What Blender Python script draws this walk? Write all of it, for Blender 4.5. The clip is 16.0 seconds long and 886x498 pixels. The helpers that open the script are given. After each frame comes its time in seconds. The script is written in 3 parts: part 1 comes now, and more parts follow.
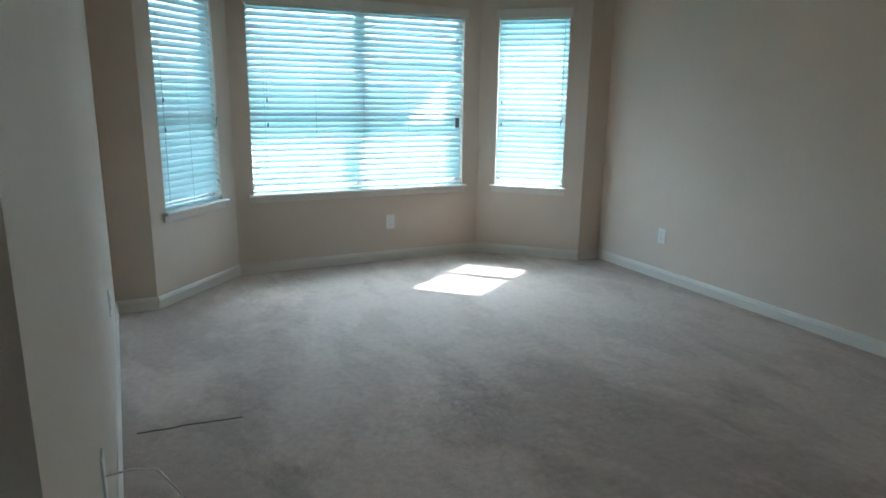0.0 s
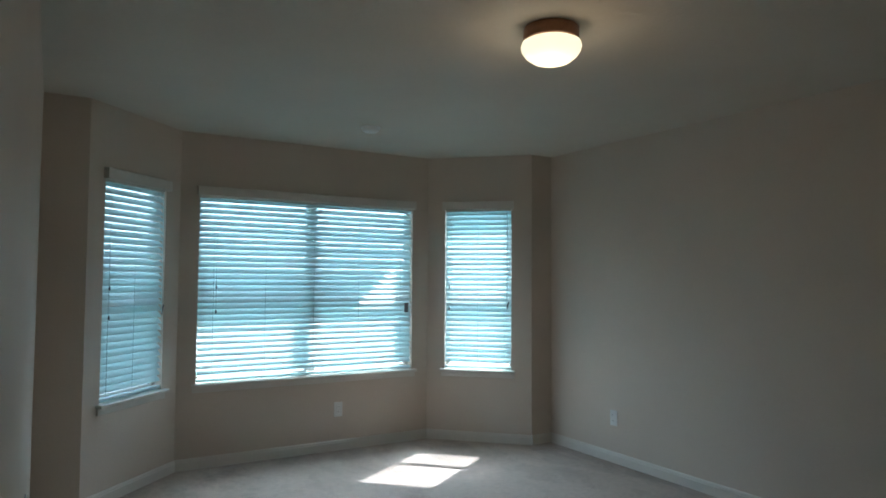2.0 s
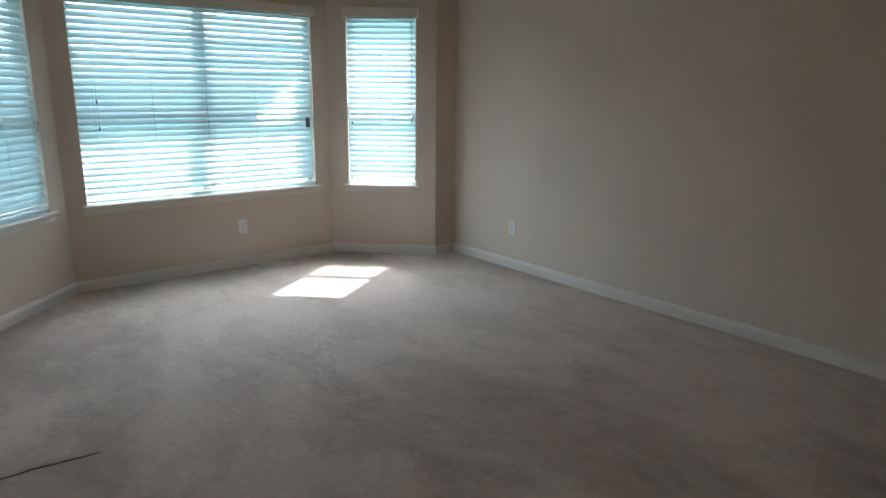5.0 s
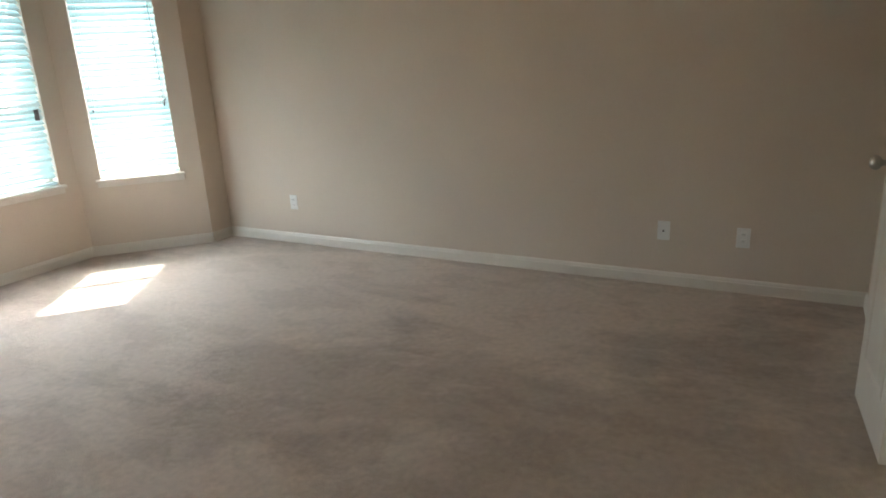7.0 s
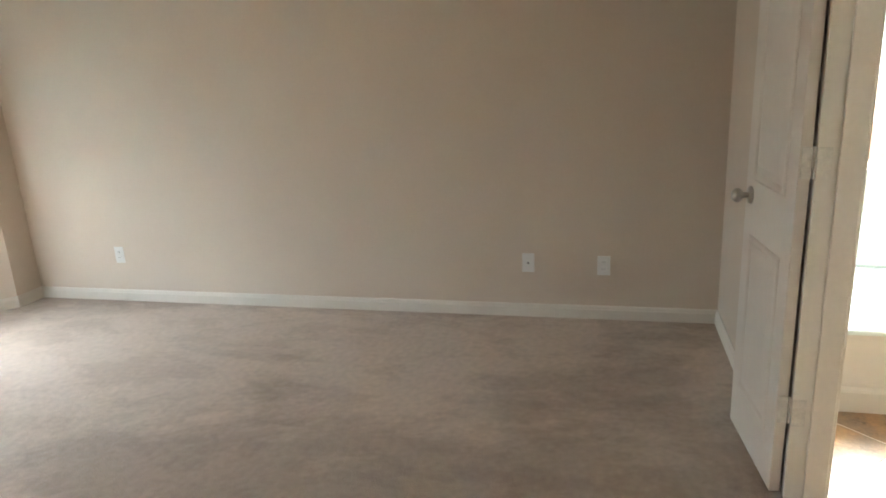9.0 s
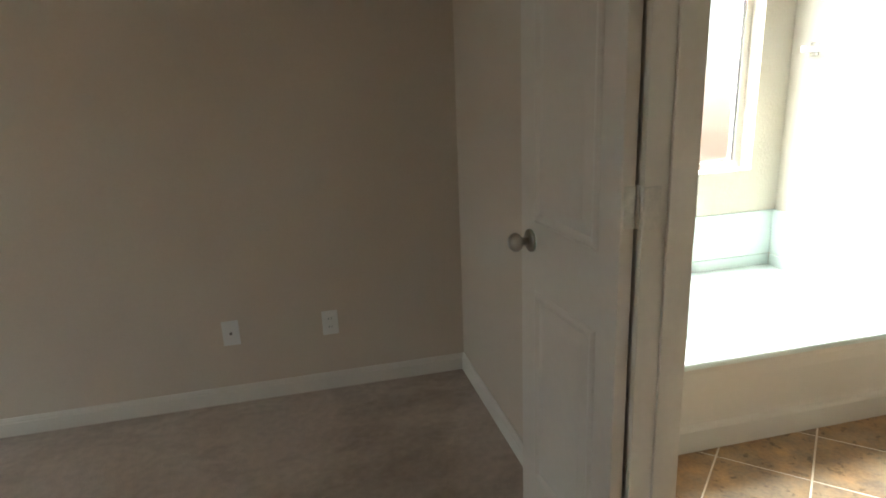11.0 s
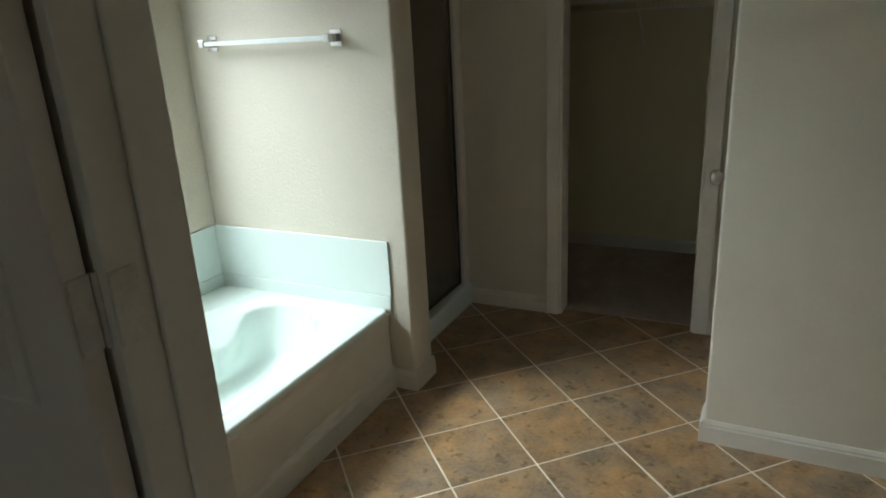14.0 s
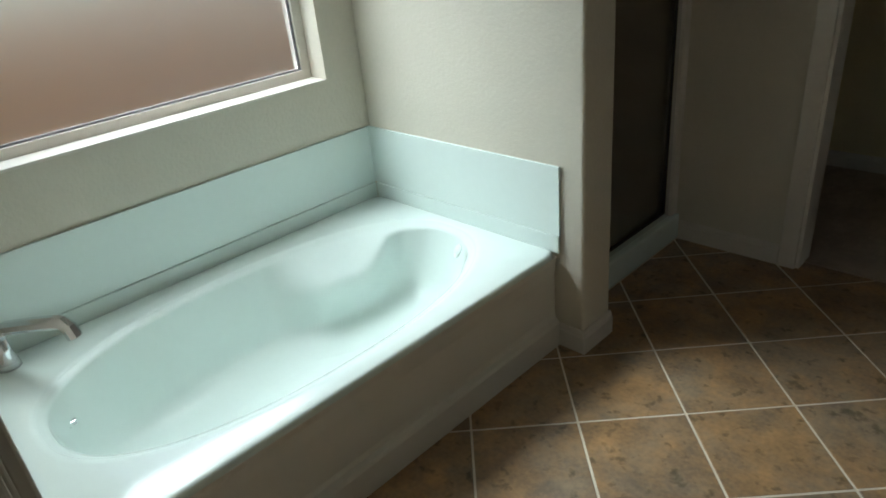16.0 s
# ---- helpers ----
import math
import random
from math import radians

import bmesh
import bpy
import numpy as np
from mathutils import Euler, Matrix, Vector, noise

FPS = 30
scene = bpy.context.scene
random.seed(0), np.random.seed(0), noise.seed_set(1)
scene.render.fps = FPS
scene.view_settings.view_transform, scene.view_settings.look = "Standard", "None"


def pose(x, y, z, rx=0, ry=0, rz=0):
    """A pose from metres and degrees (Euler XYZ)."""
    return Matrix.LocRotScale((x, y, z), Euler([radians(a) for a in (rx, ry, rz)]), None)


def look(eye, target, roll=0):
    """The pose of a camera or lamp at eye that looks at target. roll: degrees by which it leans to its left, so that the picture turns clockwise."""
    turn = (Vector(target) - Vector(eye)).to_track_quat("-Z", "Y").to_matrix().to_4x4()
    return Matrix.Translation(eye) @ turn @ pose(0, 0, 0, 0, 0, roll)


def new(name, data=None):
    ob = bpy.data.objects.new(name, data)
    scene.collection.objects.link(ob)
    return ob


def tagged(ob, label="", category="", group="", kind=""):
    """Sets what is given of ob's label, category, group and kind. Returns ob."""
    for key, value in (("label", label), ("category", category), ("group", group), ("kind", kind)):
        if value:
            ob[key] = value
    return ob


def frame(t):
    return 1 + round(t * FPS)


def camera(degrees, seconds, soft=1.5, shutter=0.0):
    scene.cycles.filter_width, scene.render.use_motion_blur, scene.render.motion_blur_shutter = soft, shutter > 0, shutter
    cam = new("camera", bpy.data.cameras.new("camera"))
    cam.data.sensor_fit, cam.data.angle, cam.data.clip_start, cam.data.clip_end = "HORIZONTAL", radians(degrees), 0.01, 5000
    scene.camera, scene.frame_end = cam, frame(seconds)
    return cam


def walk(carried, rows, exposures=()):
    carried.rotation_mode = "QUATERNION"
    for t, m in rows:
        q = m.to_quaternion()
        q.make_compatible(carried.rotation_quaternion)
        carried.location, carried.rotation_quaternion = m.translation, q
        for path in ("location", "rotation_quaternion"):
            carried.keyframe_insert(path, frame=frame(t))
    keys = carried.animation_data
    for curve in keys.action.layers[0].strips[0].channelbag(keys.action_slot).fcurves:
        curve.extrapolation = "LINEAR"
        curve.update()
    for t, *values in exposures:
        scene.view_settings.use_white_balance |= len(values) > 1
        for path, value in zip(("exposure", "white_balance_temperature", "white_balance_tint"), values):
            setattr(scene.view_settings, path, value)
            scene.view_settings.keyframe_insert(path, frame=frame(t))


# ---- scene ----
cam = camera(67.8, 16.0, soft=1.7)
PATH = [
    (0, (-3.697, 0.311, 1.357), (-2.839, 2.059, 0.9), 0.8),
    (0.5, (-3.722, 0.295, 1.386), (-2.806, 2.045, 1.071), 1.8),
    (1, (-3.715, 0.307, 1.374), (-2.761, 2.056, 1.205), 1.5),
    (1.5, (-3.73, 0.318, 1.385), (-2.743, 2.057, 1.347), 0.8),
    (2, (-3.736, 0.318, 1.37), (-2.715, 2.035, 1.461), 0.4),
    (2.5, (-3.741, 0.292, 1.36), (-2.691, 1.986, 1.535), 0.5),
    (3, (-3.745, 0.301, 1.399), (-2.649, 1.974, 1.394), 0.7),
    (3.5, (-3.749, 0.286, 1.421), (-2.609, 1.922, 1.263), 0.9),
    (3.7, (-3.744, 0.277, 1.425), (-2.605, 1.906, 1.201), 1.0),
    (6, (-3.806, 0.387, 1.413), (-2.415, 1.692, 0.811), -1.7),
    (6.5, (-3.862, 0.395, 1.458), (-2.328, 1.532, 0.864), -3.1),
    (7, (-3.979, 0.481, 1.420), (-2.302, 1.407, 0.845), -3.0),
    (7.5, (-3.945, 0.599, 1.473), (-2.177, 1.308, 0.862), -2.2),
    (8, (-3.951, 0.704, 1.469), (-2.162, 1.354, 0.857), -2.8),
    (8.6, (-3.887, 0.687, 1.472), (-2.061, 1.281, 0.913), -3.0),
    (10.8, (-2.977, 0.871, 1.473), (-1.095, 0.507, 0.904), -2.4),
    (11, (-2.886, 0.847, 1.479), (-1.02, 0.404, 0.91), -2.3),
    (11.5, (-2.733, 0.832, 1.491), (-1.036, -0.097, 0.982), -1.1),
    (12, (-2.658, 0.744, 1.468), (-1.145, -0.458, 0.95), -1.1),
    (12.5, (-2.577, 0.664, 1.455), (-1.23, -0.713, 0.915), -2.1),
    (13, (-2.486, 0.638, 1.458), (-1.268, -0.842, 0.888), -2.6),
    (13.5, (-2.37, 0.616, 1.457), (-1.311, -0.967, 0.845), -3.3),
    (14, (-2.317, 0.577, 1.436), (-1.468, -1.122, 0.809), -3.0),
    (14.5, (-2.281, 0.436, 1.409), (-1.373, -1.204, 0.712), -4.4),
    (15, (-2.266, 0.29, 1.394), (-1.118, -1.157, 0.627), -5.7),
    (15.5, (-2.185, 0.117, 1.378), (-0.981, -1.231, 0.521), -5.0),
    (16, (-2.121, -0.015, 1.365), (-0.812, -1.227, 0.46), -5.9),
]
walk(cam, [(t, look(eye, target, roll)) for t, eye, target, roll in PATH],
     exposures=[(0.0, 1.85, 5200, 4), (0.6, 1.55, 5200, 4), (2.5, 1.1, 5250, 4), (3.7, 1.25, 5350, 5), (5.9, 1.95, 6050, 14), (7.0, 2.4, 6300, 13), (8.7, 2.95, 6350, 14),
                (10.8, 2.3, 6400, 13), (11.2, 1.8, 6300, 11), (11.9, 0.6, 6000, 8), (12.5, 0.65, 6050, 7), (14.5, 0.42, 5950, 5), (16.0, 0.12, 5900, 5)])

# ---- light ----
SUN_DIR = Vector((0.835 * 0.61, 0.55 * 0.61, 0.793)).normalized()
world = bpy.data.worlds.new("sky")
scene.world = world
world.use_nodes = True
wn = world.node_tree.nodes
sky = wn.new("ShaderNodeTexSky")
sky.sky_type, sky.sun_disc = "NISHITA", False
sky.sun_elevation = math.asin(SUN_DIR.z)
sky.sun_rotation = math.atan2(SUN_DIR.x, SUN_DIR.y)
wn["Background"].inputs["Strength"].default_value = 0.15
world.node_tree.links.new(sky.outputs["Color"], wn["Background"].inputs["Color"])
sun = new("sun", bpy.data.lights.new("sun", "SUN"))
sun.data.energy, sun.data.angle, sun.data.color = 5.0, radians(0.5), (1.0, 0.95, 0.87)
sun.matrix_world = look(SUN_DIR * 30, (0, 0, 0))


def window_light(name, eye, target, w, h, watts, col):
    """The sky's light in a window's opening."""
    ob = new(name, bpy.data.lights.new(name, "AREA"))
    ob.data.shape, ob.data.size, ob.data.size_y, ob.data.energy, ob.data.color = "RECTANGLE", w, h, watts, col
    ob.matrix_world = look(eye, target)
    return ob


for nm, c, n, wd, wt in (("sky_light_1", (-3.30, 5.10), (-0.72, 0.69), 0.56, 2.9), ("sky_light_2", (-1.93, 5.46), (0, 1), 1.76, 13.0), ("sky_light_3", (-0.52, 5.12), (0.69, 0.72), 0.56, 4.6)):
    window_light(nm, (c[0] + n[0] * 0.066, c[1] + n[1] * 0.066, 1.30), (c[0] - n[0], c[1] - n[1], 1.30), wd, 1.35, wt, (0.80, 0.95, 1.0))
bath_light = window_light("sky_light_4", (0.22, -0.81, 1.82), (-0.68, -1.10, 0.35), 1.10, 0.60, 12.0, (0.95, 1.0, 0.975))
bath_light.data.spread = radians(98)

# ---- materials ----
def mat(name, col, rough=0.6, var=0.08, scale=6.0, fine=150.0, bump=0.1, metal=0.0, col2=None, dist=0.002, trans=0.0, sheen=0.0):
    """Colour with variation at two scales and fine relief."""
    m = bpy.data.materials.new(name)
    m.use_nodes = True
    n, l = m.node_tree.nodes, m.node_tree.links
    p = n["Principled BSDF"]
    tc = n.new("ShaderNodeTexCoord")
    a, b = n.new("ShaderNodeTexNoise"), n.new("ShaderNodeTexNoise")
    a.inputs["Scale"].default_value, a.inputs["Detail"].default_value = scale, 5
    b.inputs["Scale"].default_value, b.inputs["Detail"].default_value = fine, 3
    mixn = n.new("ShaderNodeMath")
    mixn.operation = "MULTIPLY_ADD"
    mixn.inputs[1].default_value = 0.65
    sc = n.new("ShaderNodeMath")
    sc.operation = "MULTIPLY"
    sc.inputs[1].default_value = 0.35
    ramp = n.new("ShaderNodeValToRGB")
    lo = [c * (1 - var) for c in (col2 or col)]
    hi = [min(1, c * (1 + var)) for c in col]
    ramp.color_ramp.elements[0].position, ramp.color_ramp.elements[1].position = 0.35, 0.65
    ramp.color_ramp.elements[0].color, ramp.color_ramp.elements[1].color = (*lo, 1), (*hi, 1)
    for t in (a, b):
        l.new(tc.outputs["Object"], t.inputs["Vector"])
    l.new(b.outputs["Fac"], sc.inputs[0])
    l.new(a.outputs["Fac"], mixn.inputs[0])
    l.new(sc.outputs[0], mixn.inputs[2])
    l.new(mixn.outputs[0], ramp.inputs["Fac"])
    l.new(ramp.outputs["Color"], p.inputs["Base Color"])
    p.inputs["Roughness"].default_value, p.inputs["Metallic"].default_value = rough, metal
    p.inputs["Transmission Weight"].default_value = trans
    p.inputs["Sheen Weight"].default_value = sheen
    if bump:
        bp = n.new("ShaderNodeBump")
        bp.inputs["Strength"].default_value, bp.inputs["Distance"].default_value = bump, dist
        l.new(b.outputs["Fac"], bp.inputs["Height"])
        l.new(bp.outputs["Normal"], p.inputs["Normal"])
    return m


WALL = mat("wall_paint", (0.65, 0.555, 0.46), 0.75, 0.03, 1.5, 90, 0.35, dist=0.003)
BATHWALL = mat("bath_paint", (0.68, 0.63, 0.53), 0.6, 0.03, 1.5, 70, 0.5, dist=0.004)
CEIL = mat("ceiling_paint", (0.66, 0.60, 0.51), 0.85, 0.03, 2, 60, 0.5, dist=0.004)
TRIM = mat("white_trim", (0.72, 0.67, 0.60), 0.4, 0.04, 3, 60, 0.08)
DOORW = mat("door_paint", (0.70, 0.63, 0.56), 0.42, 0.03, 3, 40, 0.1)
BLIND = mat("blind_slat", (0.80, 0.82, 0.82), 0.5, 0.03, 3, 40, 0.05)
PLATE = mat("plate_plastic", (0.80, 0.79, 0.76), 0.35, 0.02, 8, 80, 0)
DARK = mat("dark_slot", (0.03, 0.03, 0.03), 0.6, 0.1, 8, 80, 0)
GREY = mat("grey_plastic", (0.16, 0.15, 0.15), 0.5, 0.1, 8, 80, 0)
CHROME = mat("chrome", (0.75, 0.76, 0.78), 0.12, 0.03, 8, 80, 0, metal=1)
NICKEL = mat("satin_nickel", (0.48, 0.45, 0.41), 0.3, 0.06, 8, 80, 0.02, metal=1)
BRONZE = mat("bronze", (0.34, 0.18, 0.11), 0.4, 0.15, 12, 90, 0.05, metal=0.7)
TUB = mat("acrylic", (0.74, 0.83, 0.79), 0.12, 0.015, 2, 40, 0)
GROUT = mat("grout", (0.78, 0.70, 0.58), 0.8, 0.12, 6, 120, 0.2)
BAR = mat("white_bar", (0.85, 0.88, 0.88), 0.15, 0.02, 4, 60, 0)
WIRE = mat("vinyl_wire", (0.82, 0.80, 0.74), 0.4, 0.03, 6, 60, 0)
LAWN = mat("lawn", (0.10, 0.14, 0.05), 0.9, 0.35, 2, 60, 0.4, dist=0.02)
LEAF = mat("leaf", (0.08, 0.15, 0.04), 0.6, 0.35, 3, 40, 0)
BARK = mat("bark", (0.14, 0.10, 0.07), 0.9, 0.3, 5, 40, 0.5, dist=0.01)
CEDAR = mat("cedar", (0.84, 0.37, 0.16), 0.7, 0.2, 3, 60, 0.3)
ROOF = mat("roof", (0.12, 0.11, 0.10), 0.9, 0.2, 3, 60, 0.3)
PAINTED = mat("painted_hinge", (0.66, 0.62, 0.56), 0.45, 0.12, 30, 140, 0.15)


def carpet_material():
    """Cut pile: fine tufts, footprints and brushed patches with torn edges."""
    m = mat("carpet", (0.57, 0.468, 0.39), 0.95, 0.06, 30, 190, 0.9, col2=(0.525, 0.428, 0.356), dist=0.006, sheen=0.2)
    n, l = m.node_tree.nodes, m.node_tree.links
    p = n["Principled BSDF"]
    tc = n["Texture Coordinate"]
    last = p.inputs["Base Color"].links[0].from_socket
    # sheen of the brushed pile, lighter and darker, put into the colour
    for scale, stretch, turn, lo, e0, e1 in ((0.75, (1.0, 0.55, 1), 0.7, 0.77, 0.45, 0.53), (2.6, (1, 0.6, 1), -0.5, 0.91, 0.42, 0.50)):
        mp, w, r, mx = n.new("ShaderNodeMapping"), n.new("ShaderNodeTexNoise"), n.new("ShaderNodeValToRGB"), n.new("ShaderNodeMix")
        mp.inputs["Scale"].default_value, mp.inputs["Rotation"].default_value = stretch, (0, 0, turn)
        w.inputs["Scale"].default_value, w.inputs["Detail"].default_value = scale, 7
        w.inputs["Roughness"].default_value, w.inputs["Distortion"].default_value = 0.68, 0.3
        r.color_ramp.elements[0].position, r.color_ramp.elements[1].position = e0, e1
        r.color_ramp.elements[0].color, r.color_ramp.elements[1].color = (lo, lo * 0.985, lo * 0.97, 1), (1.04, 1.04, 1.04, 1)
        mx.data_type, mx.blend_type = "RGBA", "MULTIPLY"
        mx.inputs["Factor"].default_value = 1
        l.new(tc.outputs["Object"], mp.inputs["Vector"])
        l.new(mp.outputs["Vector"], w.inputs["Vector"])
        l.new(w.outputs["Fac"], r.inputs["Fac"])
        l.new(last, mx.inputs["A"])
        l.new(r.outputs["Color"], mx.inputs["B"])
        last = mx.outputs["Result"]
    l.new(last, p.inputs["Base Color"])
    # footprints and dents in the pile
    dent, bp = n.new("ShaderNodeTexNoise"), n.new("ShaderNodeBump")
    dent.inputs["Scale"].default_value, dent.inputs["Detail"].default_value, dent.inputs["Roughness"].default_value = 7.0, 5, 0.6
    bp.inputs["Strength"].default_value, bp.inputs["Distance"].default_value = 0.45, 0.03
    l.new(tc.outputs["Object"], dent.inputs["Vector"])
    l.new(dent.outputs["Fac"], bp.inputs["Height"])
    l.new(p.inputs["Normal"].links[0].from_socket, bp.inputs["Normal"])
    l.new(bp.outputs["Normal"], p.inputs["Normal"])
    return m


def tile_material():
    m = mat("slate_tile", (0.43, 0.28, 0.15), 0.34, 0.16, 9, 70, 0.3, col2=(0.29, 0.20, 0.125), dist=0.003)
    n, l = m.node_tree.nodes, m.node_tree.links
    p = n["Principled BSDF"]
    tc, info = n["Texture Coordinate"], n.new("ShaderNodeObjectInfo")
    off = n.new("ShaderNodeVectorMath")
    off.operation = "MULTIPLY_ADD"
    comb = n.new("ShaderNodeCombineXYZ")
    for k in range(3):
        l.new(info.outputs["Random"], comb.inputs[k])
    off.inputs[1].default_value = (40, 25, 60)
    l.new(comb.outputs[0], off.inputs[0])
    l.new(tc.outputs["Object"], off.inputs[2])
    for t in [x for x in n if x.bl_idname == "ShaderNodeTexNoise"]:
        l.new(off.outputs[0], t.inputs["Vector"])
        t.inputs["Detail"].default_value = 8
    # rust and grey clouds across each tile
    cl, cr, cm = n.new("ShaderNodeTexNoise"), n.new("ShaderNodeValToRGB"), n.new("ShaderNodeMix")
    cl.inputs["Scale"].default_value, cl.inputs["Detail"].default_value, cl.inputs["Roughness"].default_value = 5.5, 6, 0.62
    l.new(off.outputs[0], cl.inputs["Vector"])
    cr.color_ramp.elements[0].position, cr.color_ramp.elements[1].position = 0.40, 0.62
    cr.color_ramp.elements[0].color, cr.color_ramp.elements[1].color = (0.78, 0.86, 0.98, 1), (1.07, 0.97, 0.80, 1)
    l.new(cl.outputs["Fac"], cr.inputs["Fac"])
    cm.data_type, cm.blend_type = "RGBA", "MULTIPLY"
    cm.inputs["Factor"].default_value = 1
    l.new(p.inputs["Base Color"].links[0].from_socket, cm.inputs["A"])
    l.new(cr.outputs["Color"], cm.inputs["B"])
    l.new(cm.outputs["Result"], p.inputs["Base Color"])
    # dark mineral flecks
    w = n.new("ShaderNodeTexNoise")
    w.inputs["Scale"].default_value, w.inputs["Detail"].default_value, w.inputs["Distortion"].default_value = 24, 8, 0.15
    l.new(off.outputs[0], w.inputs["Vector"])
    r = n.new("ShaderNodeValToRGB")
    r.color_ramp.elements[0].position, r.color_ramp.elements[1].position = 0.585, 0.70
    r.color_ramp.elements[0].color, r.color_ramp.elements[1].color = (1, 1, 1, 1), (0.48, 0.48, 0.44, 1)
    l.new(w.outputs["Fac"], r.inputs["Fac"])
    mx = n.new("ShaderNodeMix")
    mx.data_type, mx.blend_type = "RGBA", "MULTIPLY"
    mx.inputs["Factor"].default_value = 1
    old = p.inputs["Base Color"].links[0].from_socket
    l.new(old, mx.inputs["A"])
    l.new(r.outputs["Color"], mx.inputs["B"])
    l.new(mx.outputs["Result"], p.inputs["Base Color"])
    return m


CARPET, TILE = carpet_material(), tile_material()


def slat_material():
    """White slats; an added teal translucency stands in for daylight bouncing between them."""
    m = BLIND
    n, l = m.node_tree.nodes, m.node_tree.links
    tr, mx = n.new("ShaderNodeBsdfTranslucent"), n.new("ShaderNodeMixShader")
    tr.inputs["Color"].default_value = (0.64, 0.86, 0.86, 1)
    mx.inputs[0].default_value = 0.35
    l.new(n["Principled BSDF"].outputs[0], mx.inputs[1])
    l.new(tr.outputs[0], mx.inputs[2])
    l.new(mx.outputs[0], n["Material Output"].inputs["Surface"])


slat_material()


def glass(name, rough, col=(1, 1, 1)):
    m = bpy.data.materials.new(name)
    m.use_nodes = True
    p = m.node_tree.nodes["Principled BSDF"]
    p.inputs["Base Color"].default_value = (*col, 1)
    p.inputs["Roughness"].default_value = rough
    p.inputs["Transmission Weight"].default_value = 1
    p.inputs["IOR"].default_value = 1.45
    return m


GLASS, FROST, SHOWER = glass("clear_glass", 0.0), glass("frosted_glass", 0.33), glass("shower_glass", 0.25, (0.88, 0.82, 0.76))

GLOW = bpy.data.materials.new("lamp_glass")
GLOW.use_nodes = True
gp = GLOW.node_tree.nodes["Principled BSDF"]
gp.inputs["Base Color"].default_value = (0.9, 0.85, 0.75, 1)
gp.inputs["Roughness"].default_value = 0.3
gp.inputs["Emission Color"].default_value = (1.0, 0.78, 0.46, 1)
gp.inputs["Emission Strength"].default_value = 0.58


# ---- mesh helpers ----
def finish(bm, name, material, parent=None, smooth=False):
    bmesh.ops.recalc_face_normals(bm, faces=bm.faces)
    me = bpy.data.meshes.new(name)
    bm.to_mesh(me)
    bm.free()
    me.materials.append(material)
    if smooth:
        for p in me.polygons:
            p.use_smooth = True
    ob = new(name, me)
    ob.parent = parent
    return ob


def part(name, bm, material, parent=None, label="", smooth=False):
    ob = finish(bm, name, material, parent, smooth)
    if label:
        tagged(ob, label)
    return ob


def box(x0, x1, y0, y1, z0, z1, bevel=0.0, bm=None, m=None, seg=2):
    bm = bm or bmesh.new()
    r = bmesh.ops.create_cube(bm, size=1.0)
    vs = r["verts"]
    bmesh.ops.scale(bm, vec=(abs(x1 - x0), abs(y1 - y0), abs(z1 - z0)), verts=vs)
    bmesh.ops.translate(bm, vec=((x0 + x1) / 2, (y0 + y1) / 2, (z0 + z1) / 2), verts=vs)
    if m is not None:
        bmesh.ops.transform(bm, matrix=m, verts=vs)
    if bevel:
        es = list({e for v in vs for e in v.link_edges})
        bmesh.ops.bevel(bm, geom=es, offset=bevel, segments=seg, affect="EDGES", profile=0.5)
    return bm


def lathe(profile, segs=32, m=None, bm=None):
    """A turned solid about z from (radius, height) pairs."""
    bm = bm or bmesh.new()
    rings = []
    for r, z in profile:
        if r < 1e-5:
            rings.append([bm.verts.new((0, 0, z))])
        else:
            rings.append([bm.verts.new((r * math.cos(2 * math.pi * i / segs), r * math.sin(2 * math.pi * i / segs), z)) for i in range(segs)])
    for a, b in zip(rings, rings[1:]):
        for i in range(segs):
            q = [a[i % len(a)], a[(i + 1) % len(a)], b[(i + 1) % len(b)], b[i % len(b)]]
            q = list(dict.fromkeys(q))
            if len(q) > 2:
                bm.faces.new(q)
    if m is not None:
        bmesh.ops.transform(bm, matrix=m, verts=[v for r in rings for v in r])
    return bm


def tube(points, radius, segs=10, bm=None):
    """A round rod along a line of points."""
    bm = bm or bmesh.new()
    pts = [Vector(p) for p in points]
    rings = []
    for i, p in enumerate(pts):
        d = (pts[min(i + 1, len(pts) - 1)] - pts[max(i - 1, 0)]).normalized()
        u = d.orthogonal().normalized() if not rings else (prev - d * prev.dot(d)).normalized()
        prev, v = u, d.cross(u)
        rings.append([bm.verts.new(p + (u * math.cos(2 * math.pi * k / segs) + v * math.sin(2 * math.pi * k / segs)) * radius) for k in range(segs)])
    for a, b in zip(rings, rings[1:]):
        for k in range(segs):
            bm.faces.new((a[k], a[(k + 1) % segs], b[(k + 1) % segs], b[k]))
    bm.faces.new(rings[0][::-1])
    bm.faces.new(rings[-1])
    return bm


def poly_slab(pts, z0, z1, bm=None):
    bm = bm or bmesh.new()
    lo, hi = [bm.verts.new((x, y, z0)) for x, y in pts], [bm.verts.new((x, y, z1)) for x, y in pts]
    bm.faces.new(lo[::-1])
    bm.faces.new(hi)
    n = len(pts)
    for i in range(n):
        bm.faces.new((lo[i], lo[(i + 1) % n], hi[(i + 1) % n], hi[i]))
    return bm


def empty(name, label, category, group="", at=None):
    e = new(name)
    e.empty_display_size = 0.1
    if at is not None:
        e.matrix_world = at
    return tagged(e, label, category, group)


def frame_on(a, b, z=0.0):
    """A pose with x along the wall from a to b, y out of the room, origin at a."""
    d = Vector((b[0] - a[0], b[1] - a[1], 0))
    return Matrix.Translation((a[0], a[1], z)) @ Matrix.Rotation(math.atan2(d.y, d.x), 4, "Z"), d.length


